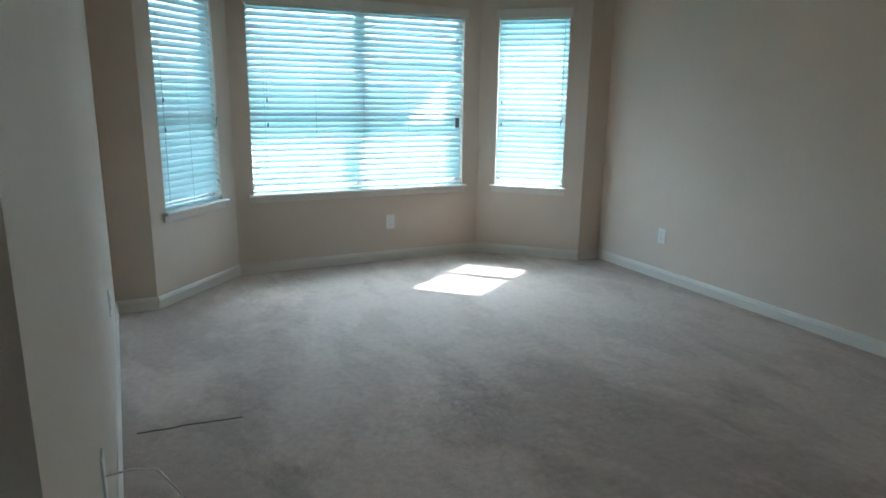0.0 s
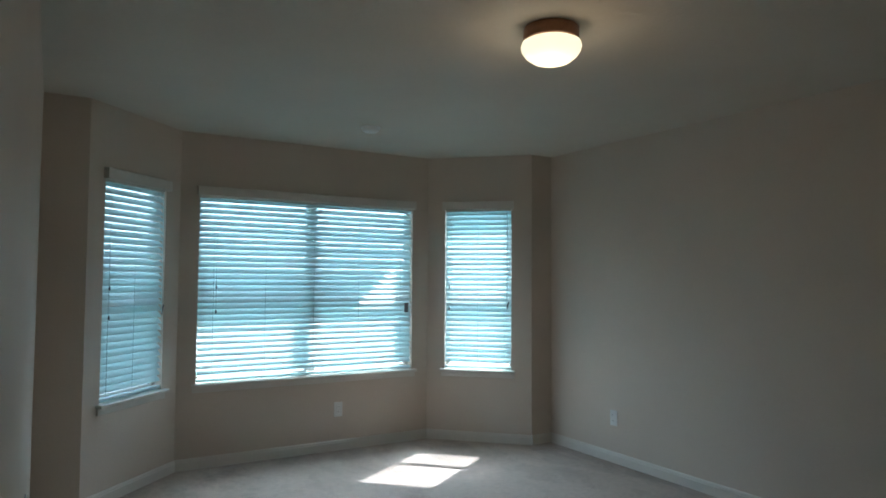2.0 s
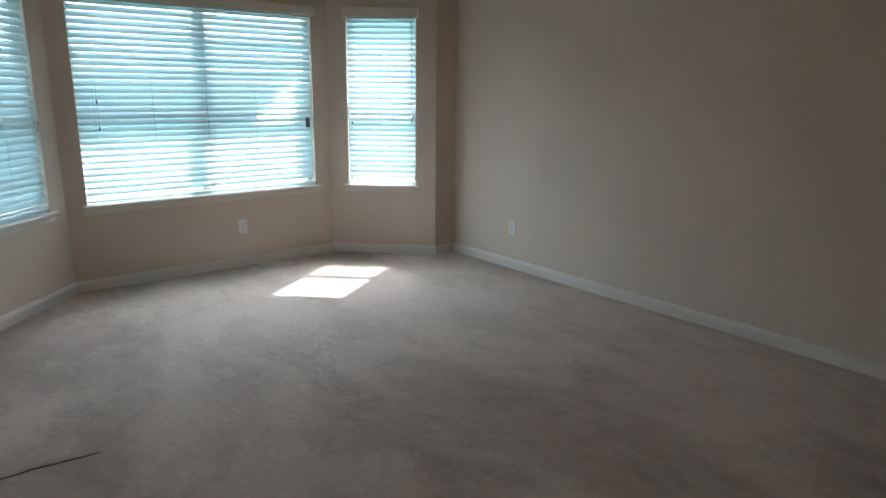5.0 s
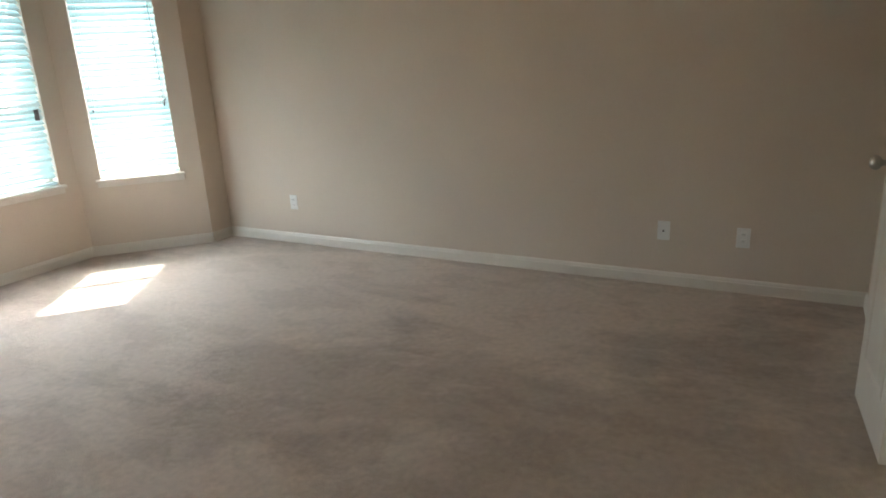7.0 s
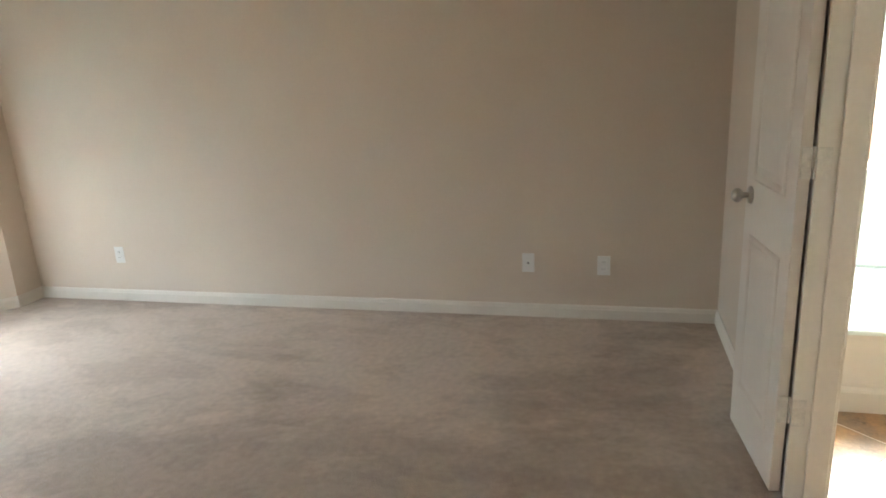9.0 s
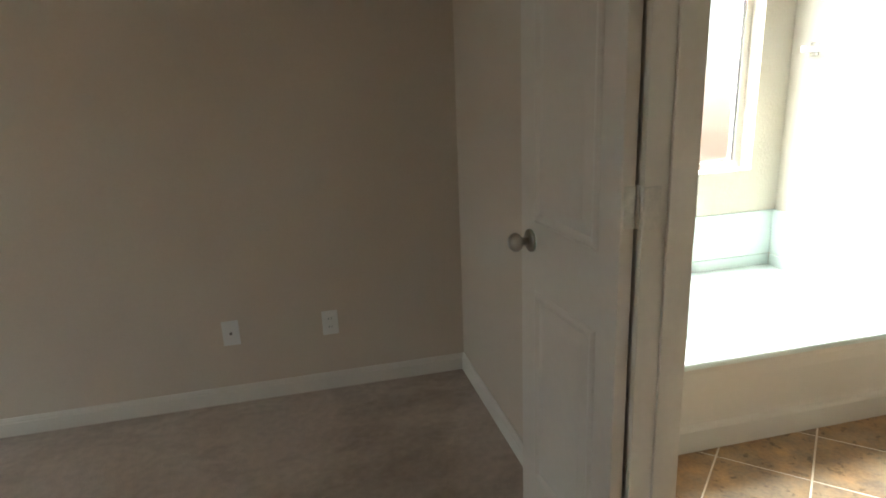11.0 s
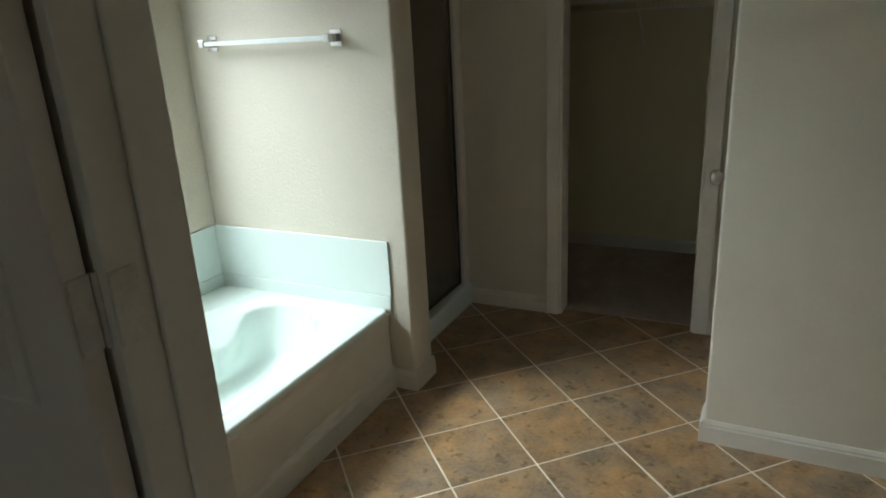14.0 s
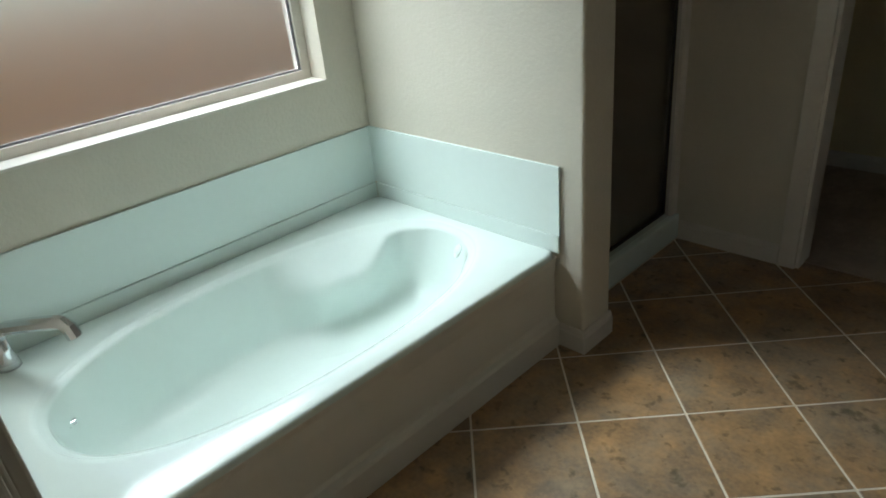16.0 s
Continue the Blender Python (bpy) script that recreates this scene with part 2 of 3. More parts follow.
def structure(bm, name, material, label="", category="", smooth=False):
    return tagged(finish(bm, name, material, None, smooth), label, category, kind="structure")


H = 2.425          # ceiling
T = 0.13           # wall thickness
SOUTH = 0.09       # bedroom face of the wall to the bathroom
EAST = -0.05       # face of the long wall
BAY = [(-3.80, 4.70), (-3.557, 4.70), (-2.95, 5.33), (-0.911, 5.33), (-0.262, 4.70), (EAST, 4.70)]
DOOR_X0, DOOR_X1, DOOR_H = -2.64, -1.625, 2.06
EAST_B, TUB_S = -0.085, -1.57   # bathroom east face, towel-bar wall face
BATH_S = -2.525


# ---- bedroom shell ----
def wall_run(name, a, b, label, holes=(), ext=(0.0, 0.0), h=H, t=T, material=None):
    """A wall whose room face runs from a to b, with rectangular openings (x0, x1, z0, z1) along it."""
    m, length = frame_on(a, b)
    bm = bmesh.new()
    xs = -ext[0]
    for x0, x1, z0, z1 in sorted(holes):
        box(xs, x0, 0, t, 0, h, bm=bm)
        if z0 > 0:
            box(x0, x1, 0, t, 0, z0, bm=bm)
        if z1 < h:
            box(x0, x1, 0, t, z1, h, bm=bm)
        xs = x1
    box(xs, length + ext[1], 0, t, 0, h, bm=bm)
    bmesh.ops.transform(bm, matrix=m, verts=bm.verts)
    return structure(bm, name, material or WALL, label, "wall")


WIN = {}


def bay_window_spec(i, a, b, x0, x1):
    m, length = frame_on(a, b)
    WIN[i] = (m, x0, x1)
    return [(x0, x1, 0.60, 2.0)]


wl = bay_window_spec(1, BAY[1], BAY[2], 0.135, 0.715)
wc = bay_window_spec(2, BAY[2], BAY[3], 0.133, 1.888)
wr = bay_window_spec(3, BAY[3], BAY[4], 0.155, 0.735)
wall_run("wall_north_return_1", BAY[0], BAY[1], "painted return beside the bay window", ext=(T, 0))
wall_run("wall_bay_1", BAY[1], BAY[2], "beige painted angled bay wall with a narrow window", wl, ext=(0.0, 0.0))
wall_run("wall_bay_2", BAY[2], BAY[3], "beige painted bay wall with a wide window", wc)
wall_run("wall_bay_3", BAY[3], BAY[4], "beige painted angled bay wall with a narrow window", wr)
wall_run("wall_north_return_2", BAY[4], BAY[5], "painted return beside the bay window", ext=(0, T))
wall_run("wall_east", (EAST, 4.70), (EAST, SOUTH), "long plain beige painted wall", ext=(0, 0))
wall_run("wall_west", (-3.80, 1.04), (-3.80, 4.70), "plain beige painted wall")
wall_run("wall_entry_north", (-5.2, 1.04), (-3.80 - T, 1.04), "plain painted wall of the entry")
wall_run("wall_entry_west", (-5.2, SOUTH), (-5.2, 1.04), "plain painted wall of the entry", ext=(T, T))
bm = bmesh.new()
box(-5.2, DOOR_X0, -0.02, SOUTH, 0, H, bm=bm)
box(DOOR_X1, T, -0.02, SOUTH, 0, H, bm=bm)
box(DOOR_X0, DOOR_X1, -0.02, SOUTH, DOOR_H, H, bm=bm)
structure(bm, "wall_south", WALL, "beige painted wall with the bathroom doorway", "wall")
structure(poly_slab([(-5.4, -4.2), (0.13, -4.2), (0.13, 4.78), (-0.19, 4.80), (-0.86, 5.46), (-3.0, 5.46), (-3.63, 4.83), (-5.4, 4.83)], H, H + 0.12), "ceiling", CEIL, "flat textured beige ceiling", "ceiling")
FLOOR_PTS = [(-5.2, SOUTH), (EAST, SOUTH), (EAST, 4.70), BAY[4], BAY[3], BAY[2], BAY[1], (-3.80, 4.70), (-3.80, 1.04), (-5.2, 1.04)]
structure(poly_slab(FLOOR_PTS, -0.10, 0.0), "floor_bedroom", CARPET, "worn beige cut-pile carpet with brushed patches", "carpet")


# ---- baseboards ----
def baseboard(name, a, b, h=0.08, t=0.014):
    m, length = frame_on(a, b)
    bm = bmesh.new()
    prof = [(0, 0), (-t, 0), (-t, h * 0.72), (-t * 0.75, h * 0.78), (-t * 0.75, h * 0.86), (-t * 0.35, h), (0, h)]
    ends = [[bm.verts.new((x, y, z)) for y, z in prof] for x in (0, length)]
    k = len(prof)
    for i in range(k):
        bm.faces.new((ends[0][i], ends[0][(i + 1) % k], ends[1][(i + 1) % k], ends[1][i]))
    bm.faces.new(ends[0])
    bm.faces.new(ends[1][::-1])
    bmesh.ops.transform(bm, matrix=m, verts=bm.verts)
    return structure(bm, name, TRIM, "white moulded wooden baseboard", "baseboard")


for a, b in list(zip(BAY, BAY[1:])) + [((EAST, 4.70), (EAST, SOUTH)), ((EAST, SOUTH), (DOOR_X1 + 0.06, SOUTH)), ((DOOR_X0 - 0.06, SOUTH), (-5.2, SOUTH)), ((-3.80, 1.04), (-3.80, 4.70))]:
    baseboard("baseboard", a, b)


# ---- bay windows with blinds ----
def bay_window(i, double):
    m, x0, x1 = WIN[i]
    z0, z1 = 0.60, 2.0
    w = tagged(new("window_%d" % i), "white vinyl sash window behind the blind", "window", kind="structure")
    w.matrix_world = m
    cols = [(x0, (x0 + x1) / 2 - 0.02), ((x0 + x1) / 2 + 0.02, x1)] if double else [(x0, x1)]
    bm = bmesh.new()
    box(x0, x0 + 0.03, 0.075, 0.115, z0, z1, bm=bm)
    box(x1 - 0.03, x1, 0.075, 0.115, z0, z1, bm=bm)
    box(x0 + 0.03, x1 - 0.03, 0.075, 0.115, z0, z0 + 0.04, bm=bm)
    box(x0 + 0.03, x1 - 0.03, 0.075, 0.115, z1 - 0.04, z1, bm=bm)
    if double:
        c = (x0 + x1) / 2
        box(c - 0.04, c + 0.04, 0.075, 0.115, z0 + 0.04, z1 - 0.04, bm=bm)
    part("window_frame", bm, TRIM, w)
    for a, b in cols:
        part("meeting_rail", box(a + 0.03, b - 0.03, 0.07, 0.11, 1.17, 1.22, 0.003), TRIM, w)
        for lo, hi in ((z0 + 0.04, 1.17), (1.22, z1 - 0.04)):
            p = part("pane", box(a + 0.03, b - 0.03, 0.092, 0.096, lo, hi), GLASS, w)
            p.visible_shadow = False
    bm = box(x0 - 0.032, x1 + 0.032, -0.045, 0.0, z0 - 0.018, z0 + 0.004, 0.005)
    box(x0 + 0.001, x1 - 0.001, 0.0, 0.075, z0 + 0.0005, z0 + 0.004, bm=bm)
    part("window_sill", bm, TRIM, w, "white painted sill")
    part("sill_apron", box(x0 - 0.025, x1 + 0.025, -0.014, -0.001, z0 - 0.06, z0 - 0.018, 0.003), TRIM, w)


def blind(i, label, tag_strip):
    """A two-inch slatted blind hung in front of the glass."""
    m, x0, x1 = WIN[i]
    e = empty("window_blind", label, "blind", "bay window blinds", at=m)
    a, b = x0 + 0.006, x1 - 0.006
    bm = box(x0 - 0.018, x1 + 0.018, -0.038, -0.024, 1.965, 2.035, 0.004)
    box(x0 - 0.018, x0 - 0.006, -0.024, -0.002, 1.965, 2.035, 0.002, bm=bm)
    box(x1 + 0.006, x1 + 0.018, -0.024, -0.002, 1.965, 2.035, 0.002, bm=bm)
    part("valance", bm, TRIM, e, "white moulded valance")
    part("headrail", box(a, b, 0.002, 0.05, 1.955, 1.998), TRIM, e)
    # a slat, crowned, with its outer edge raised
    bm = bmesh.new()
    n = 6
    top, bot = [], []
    for k in range(n + 1):
        s = k / n - 0.5
        y, z = s * 0.056, 0.004 * (1 - 4 * s * s)
        ca, sa = math.cos(radians(TILT[i])), math.sin(radians(TILT[i]))
        yy, zz = y * ca - z * sa, y * sa + z * ca
        top.append([bm.verts.new((x, yy, zz + 0.0014)) for x in (a, b)])
        bot.append([bm.verts.new((x, yy, zz - 0.0014)) for x in (a, b)])
    for L, fl in ((top, 1), (bot, -1)):
        for p, q in zip(L, L[1:]):
            bm.faces.new((p[0], p[1], q[1], q[0])[::fl])
    for p, q in ((top[0], bot[0]), (top[-1], bot[-1])):
        bm.faces.new((p[0], p[1], q[1], q[0]))
    for s in (0, 1):
        bm.faces.new([p[s] for p in top] + [p[s] for p in bot][::-1])
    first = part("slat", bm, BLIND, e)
    rng = random.Random(i)
    pitch, z = 0.0435, 1.945
    count = int((z - 0.665) / pitch)
    for k in range(count + 1):
        ob = first if k == 0 else new("slat", first.data)
        ob.parent = e
        ob.matrix_basis = pose(rng.uniform(-0.002, 0.002), 0.028, z - k * pitch, rng.uniform(-0.9, 0.9), rng.uniform(-0.08, 0.08), 0)
    part("bottom_rail", box(a, b, 0.006, 0.05, 0.612, 0.632, 0.004), BLIND, e)
    span = b - a
    for f in ((0.09, 0.5, 0.91) if span < 1 else (0.06, 0.28, 0.5, 0.72, 0.94)):
        part("ladder_cord", tube([(a + span * f, 0.004, 1.955), (a + span * f, 0.004, 0.63)], 0.0011, 5), BLIND, e)
    for f, zt in ((0.07, 1.30), (0.07, 1.12)):
        part("cord_tassel", lathe([(0, 0.014), (0.004, 0.012), (0.006, -0.012), (0, -0.014)], 10, Matrix.Translation((a + span * f, -0.012, zt))), GREY, e)
        part("pull_cord", tube([(a + span * f, -0.003, 1.955), (a + span * f, -0.012, zt + 0.01)], 0.0009, 5), BLIND, e)
    if tag_strip:
        part("warning_tag", box(b - 0.07, b - 0.035, -0.008, -0.0065, 1.085, 1.165), GREY, e, "small dark hanging tag")
    else:
        part("tilt_wand", tube([(b - 0.03, -0.008, 1.95), (b - 0.03, -0.012, 1.12)], 0.0035, 6), BLIND, e)
        part("wand_hook", tube([(b - 0.03, -0.012, 1.12), (b - 0.022, -0.014, 1.16), (b - 0.012, -0.014, 1.18)], 0.005, 6), GREY, e)
    return e


TILT = {1: 46, 2: 46, 3: 52}
bay_window(1, False)
bay_window(2, True)
bay_window(3, False)
blind(1, "white slatted blind, lowered, in a narrow bay window", False)
blind(2, "wide white slatted blind, lowered, before a double window", True)
blind(3, "white slatted blind, lowered and brightly sunlit from outside", False)


# ---- wall plates, smoke detector, lamp ----
def wall_plate(label, at, kind):
    """Plate in its own frame: x across, y out of the wall into it, z up."""
    e = empty("wall_outlet" if kind == "outlet" else "cable_plate", label, "outlet", "wall plates", at=at)
    part("plate", box(-0.036, 0.036, -0.006, 0.0, -0.058, 0.058, 0.003), PLATE, e)
    if kind == "outlet":
        for z in (-0.02, 0.02):
            part("socket", box(-0.016, 0.016, -0.0085, -0.006, z - 0.014, z + 0.014, 0.002), PLATE, e)
            bm = bmesh.new()
            for x in (-0.006, 0.006):
                box(x - 0.001, x + 0.001, -0.0092, -0.0085, z - 0.003, z + 0.006, bm=bm)
            part("slot", bm, DARK, e)
    elif kind == "coax":
        part("jack", lathe([(0.006, 0), (0.006, 0.008), (0.003, 0.009), (0, 0.009)], 12, Matrix.Translation((0, -0.006, 0)) @ Matrix.Rotation(radians(90), 4, "X")), GREY, e)
    elif kind == "cable":
        part("cable", tube([(0, -0.004, 0), (0, -0.06, 0.004), (0.02, -0.12, -0.02), (0.05, -0.17, -0.12), (0.06, -0.2, -0.30), (0.10, -0.24, -0.405), (0.2, -0.3, -0.408)], 0.003, 8), PLATE, e, "loose white coaxial cable")
    return e


EASTM = Matrix.Rotation(radians(-90), 4, "Z")
wall_plate("white double outlet on the long beige wall", Matrix.Translation((EAST, 3.975, 0.333)) @ EASTM, "outlet")
wall_plate("white cable plate with a dark jack", Matrix.Translation((EAST, 1.148, 0.335)) @ EASTM, "coax")
wall_plate("white outlet on the beige wall near the corner", Matrix.Translation((EAST, 0.715, 0.326)) @ EASTM, "outlet")
wall_plate("white outlet under the bay window", Matrix.Translation((-1.724, 5.33, 0.322)), "outlet")
WESTM = Matrix.Rotation(radians(90), 4, "Z")
wall_plate("white outlet near the bay corner", Matrix.Translation((-3.80, 3.57, 0.405)) @ WESTM, "outlet")
wall_plate("white wall plate with a loose cable hanging out", Matrix.Translation((-3.80, 1.93, 0.455)) @ WESTM, "cable")

e = empty("smoke_detector", "round white smoke detector on the ceiling", "smoke detector", at=Matrix.Translation((-1.843, 4.50, H)))
part("base", lathe([(0, 0), (0.066, 0), (0.066, -0.01), (0, -0.01)], 32), PLATE, e)
part("cover", lathe([(0.06, -0.01), (0.058, -0.026), (0.045, -0.034), (0.02, -0.036), (0, -0.036)], 32), PLATE, e, smooth=True)

e = empty("ceiling_lamp", "lit mushroom ceiling lamp with bronze rim", "lamp", at=Matrix.Translation((-1.959, 2.43, H)))
part("rim", lathe([(0, 0), (0.112, 0), (0.116, -0.006), (0.116, -0.050), (0.110, -0.058), (0.1, -0.058)], 40), BRONZE, e, "bronze metal rim", True)
part("shade", lathe([(0.108, -0.056), (0.122, -0.064), (0.127, -0.080), (0.123, -0.098), (0.108, -0.120), (0.078, -0.142), (0.04, -0.155), (0, -0.159)], 40), GLOW, e, "glowing frosted glass shade", True)
bulb = new("ceiling_bulb", bpy.data.lights.new("ceiling_bulb", "POINT"))
bulb.data.energy, bulb.data.color, bulb.data.shadow_soft_size = 0.9, (1.0, 0.68, 0.38), 0.10
bulb.location = (-1.959, 2.43, H - 0.26)

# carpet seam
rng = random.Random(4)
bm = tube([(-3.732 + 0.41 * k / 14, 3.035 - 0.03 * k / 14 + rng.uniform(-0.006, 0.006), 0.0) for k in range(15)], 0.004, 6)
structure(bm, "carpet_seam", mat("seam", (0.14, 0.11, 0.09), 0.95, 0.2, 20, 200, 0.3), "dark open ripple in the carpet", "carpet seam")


# ---- bathroom door ----
def knob_set(parent, at, label="satin metal knob"):
    k = part("door_knob", lathe([(0, 0.068), (0.016, 0.066), (0.025, 0.056), (0.027, 0.046), (0.022, 0.036), (0.012, 0.030), (0.010, 0.014), (0.010, 0.006)], 28, at), NICKEL, parent, label, True)
    part("rosette", lathe([(0.010, 0.010), (0.028, 0.009), (0.033, 0.004), (0.033, 0), (0, 0)], 28, at), NICKEL, k, smooth=True)
    return k


def panel_door(parent, w, h, t, panels):
    """A moulded slab in x 0..w, y 0..t, with sunk and raised panels on both faces."""
    bm = box(0, w, 0, t, 0.012, h, 0.002)
    part("slab", bm, DOORW, parent)
    for x0, x1, z0, z1 in panels:
        for y, s in ((t, 1), (0, -1)):
            bm = bmesh.new()
            loops = []
            for ins, dep in ((0, 0.0003), (0.004, 0.004), (0.012, 0.0065), (0.020, 0.005), (0.030, 0.0012), (0.060, 0.0070), (0.075, 0.0075)):
                q = [(x0 + ins, z0 + ins), (x1 - ins, z0 + ins), (x1 - ins, z1 - ins), (x0 + ins, z1 - ins)]
                loops.append([bm.verts.new((x, y + s * dep, z)) for x, z in q])
            for a, b in zip(loops, loops[1:]):
                for k in range(4):
                    bm.faces.new((a[k], a[(k + 1) % 4], b[(k + 1) % 4], b[k]))
            bm.faces.new(loops[-1])
            part("panel", bm, DOORW, parent)


leaf = tagged(new("door_1"), "white moulded panel door, opened flat toward the wall", "door", kind="structure")
ang = radians(5.4)
leaf.matrix_world = Matrix.Translation((-1.622, 0.114, 0)) @ Matrix.Rotation(ang, 4, "Z")
panel_door(leaf, 0.49, 2.03, 0.035, [(0.085, 0.405, 0.20, 0.82), (0.085, 0.405, 1.02, 1.90)])
knob_set(leaf, Matrix.Translation((0.430, 0.035, 0.962)) @ Matrix.Rotation(radians(-90), 4, "X"))
for z in (0.325, 1.142, 1.86):
    h = part("hinge", box(-0.0035, 0.0, 0.0, 0.030, z - 0.048, z + 0.048, 0.001), PAINTED, leaf, "hinge painted over in white")
    part("hinge_knuckle", tube([(-0.004, -0.006, z - 0.048), (-0.004, -0.006, z + 0.048)], 0.0055, 12), PAINTED, h)

# jamb with stop, casings on both sides
fr = tagged(new("door_frame_1"), "white painted door frame with moulded casing", "door frame", kind="structure")
J0, J1 = -0.022, 0.107
for x0, x1, nm in ((DOOR_X1 - 0.02, DOOR_X1, "jamb"), (DOOR_X0, DOOR_X0 + 0.02, "jamb")):
    part(nm, box(x0, x1, J0, J1, 0, DOOR_H, 0.002), TRIM, fr)
part("head_jamb", box(DOOR_X0, DOOR_X1, J0, J1, DOOR_H - 0.02, DOOR_H), TRIM, fr)
part("door_stop", box(DOOR_X1 - 0.029, DOOR_X1 - 0.02, -0.018, 0.050, 0, DOOR_H - 0.02, 0.003), TRIM, fr)
part("door_stop", box(DOOR_X0 + 0.02, DOOR_X0 + 0.032, -0.018, 0.050, 0, DOOR_H - 0.02, 0.003), TRIM, fr)
for z in (0.325, 1.142, 1.86):
    part("hinge_plate", box(DOOR_X1 - 0.0225, DOOR_X1 - 0.02, 0.066, 0.106, z - 0.048, z + 0.048, 0.001), PAINTED, fr, "hinge plate painted over in white")


def casing(parent, x0, x1, y0, y1, z0, z1):
    bm = box(x0, x1, y0, y1, z0, z1, 0.003)
    part("casing", bm, TRIM, parent)
    return bm


for ya, yb in ((SOUTH + 0.001, 0.104), (-0.034, -0.0205)):
    casing(fr, DOOR_X1 - 0.006, DOOR_X1 + 0.055, ya, yb, 0, DOOR_H + 0.05)
    casing(fr, DOOR_X0 - 0.055, DOOR_X0 + 0.006, ya, yb, 0, DOOR_H + 0.05)
    casing(fr, DOOR_X0 + 0.006, DOOR_X1 - 0.006, ya, yb, DOOR_H - 0.012, DOOR_H + 0.05)
tagged(part("threshold", box(DOOR_X0 + 0.02, DOOR_X1 - 0.02, 0.080, 0.104, 0.0, 0.006, 0.002), NICKEL, fr), "thin metal carpet strip")

# ---- bathroom shell ----
WIN_Y0, WIN_Y1, WIN_Z0, WIN_Z1 = -1.41, -0.21, 0.862, 2.06
bm = bmesh.new()
X0, X1 = EAST_B, EAST_B + 0.16
box(X0, X1, -2.7, WIN_Y0, 0, H, bm=bm)
box(X0, X1, WIN_Y1, -0.02, 0, H, bm=bm)
box(X0, X1, WIN_Y0, WIN_Y1, 0, WIN_Z0, bm=bm)
box(X0, X1, WIN_Y0, WIN_Y1, WIN_Z1, H, bm=bm)
structure(bm, "wall_bath_east", BATHWALL, "cream textured wall with a frosted window", "wall")
STUB_X = -1.085
structure(box(STUB_X, EAST_B, TUB_S - 0.16, TUB_S, 0, H, 0.012, seg=4), "wall_tub_south", BATHWALL, "cream textured wall end with rounded corner", "wall", True)
CL0, CL1 = -2.095, -1.422
bm = bmesh.new()
box(CL1, EAST_B, BATH_S - 0.11, BATH_S, 0, H, bm=bm)
box(-3.3, CL0, BATH_S - 0.11, BATH_S, 0, H, bm=bm)
box(CL0, CL1, BATH_S - 0.11, BATH_S, 2.05, H, bm=bm)
structure(bm, "wall_bath_south", BATHWALL, "cream painted wall with the closet doorway", "wall")
structure(box(-3.3, -2.214, -1.750, -1.627, 0, H, 0.010, seg=4), "wall_bath_partition", BATHWALL, "cream painted partition end beside the closet", "wall", True)
structure(box(-3.42, -3.3, BATH_S - 0.11, -0.02, 0, H), "wall_bath_west", BATHWALL, "plain cream painted wall", "wall")
for a, b in [((STUB_X, TUB_S), (-0.994, TUB_S)), ((STUB_X, TUB_S + 0.014), (STUB_X, TUB_S - 0.16)), ((-0.945, BATH_S), (CL1 + 0.062, BATH_S)), ((CL0 - 0.06, BATH_S), (-3.3, BATH_S)),
             ((-2.214, -1.627), (-3.3, -1.627)), ((-2.214, -1.750), (-2.214, -1.613)), ((-3.3, -1.627), (-3.3, -0.02)), ((-3.3, -0.02), (DOOR_X0 - 0.06, -0.02)), ((DOOR_X1 + 0.06, -0.02), (-0.996, -0.02))]:
    if a[1] == b[1] and a[1] in (TUB_S, BATH_S, -1.627):
        a, b = (max(a[0], b[0]), a[1]), (min(a[0], b[0]), a[1])
    baseboard("baseboard", a, b, 0.085)

# ---- closet beyond ----
CB = -3.70
bm = bmesh.new()
box(-3.0, -0.9, CB - 0.1, CB, 0, H, bm=bm)
box(-1.0, -0.9, CB, BATH_S - 0.11, 0, H, bm=bm)
box(-3.0, -2.9, CB, BATH_S - 0.11, 0, H, bm=bm)
# wall colour raised and yellowed in place of warm ambient light in the closet
structure(bm, "wall_closet", mat("closet_paint_brightened", (0.80, 0.71, 0.48), 0.7, 0.03, 1.5, 70, 0.4, dist=0.004), "plain painted closet walls", "wall")
structure(box(-2.9, -1.0, CB, BATH_S - 0.06, -0.1, 0.006), "floor_closet", CARPET, "beige closet carpet", "carpet")
baseboard("baseboard", (-1.0, CB), (-2.9, CB), 0.085)
fr = tagged(new("door_frame_2"), "white painted closet door frame", "door frame", kind="structure")
for x0, x1 in ((CL1 - 0.018, CL1), (CL0, CL0 + 0.018)):
    part("jamb", box(x0, x1, BATH_S - 0.115, BATH_S + 0.005, 0, 2.05, 0.002), TRIM, fr)
part("head_jamb", box(CL0, CL1, BATH_S - 0.115, BATH_S + 0.005, 2.03, 2.05), TRIM, fr)
casing(fr, CL1 - 0.005, CL1 + 0.058, BATH_S + 0.001, BATH_S + 0.018, 0, 2.10)
casing(fr, CL0 - 0.058, CL0 + 0.005, BATH_S + 0.001, BATH_S + 0.018, 0, 2.10)
casing(fr, CL0 + 0.005, CL1 - 0.005, BATH_S + 0.001, BATH_S + 0.018, 2.04, 2.10)
leaf = tagged(new("door_2"), "white closet door standing open beside its frame", "door", kind="structure")
leaf.matrix_world = Matrix.Translation((-2.20, -2.49, 0)) @ Matrix.Rotation(radians(92), 4, "Z")
panel_door(leaf, 0.68, 2.02, 0.035, [(0.10, 0.58, 0.20, 0.80), (0.10, 0.58, 0.95, 1.90)])
knob_set(leaf, Matrix.Translation((0.62, 0.0, 0.905)) @ Matrix.Rotation(radians(90), 4, "X"))

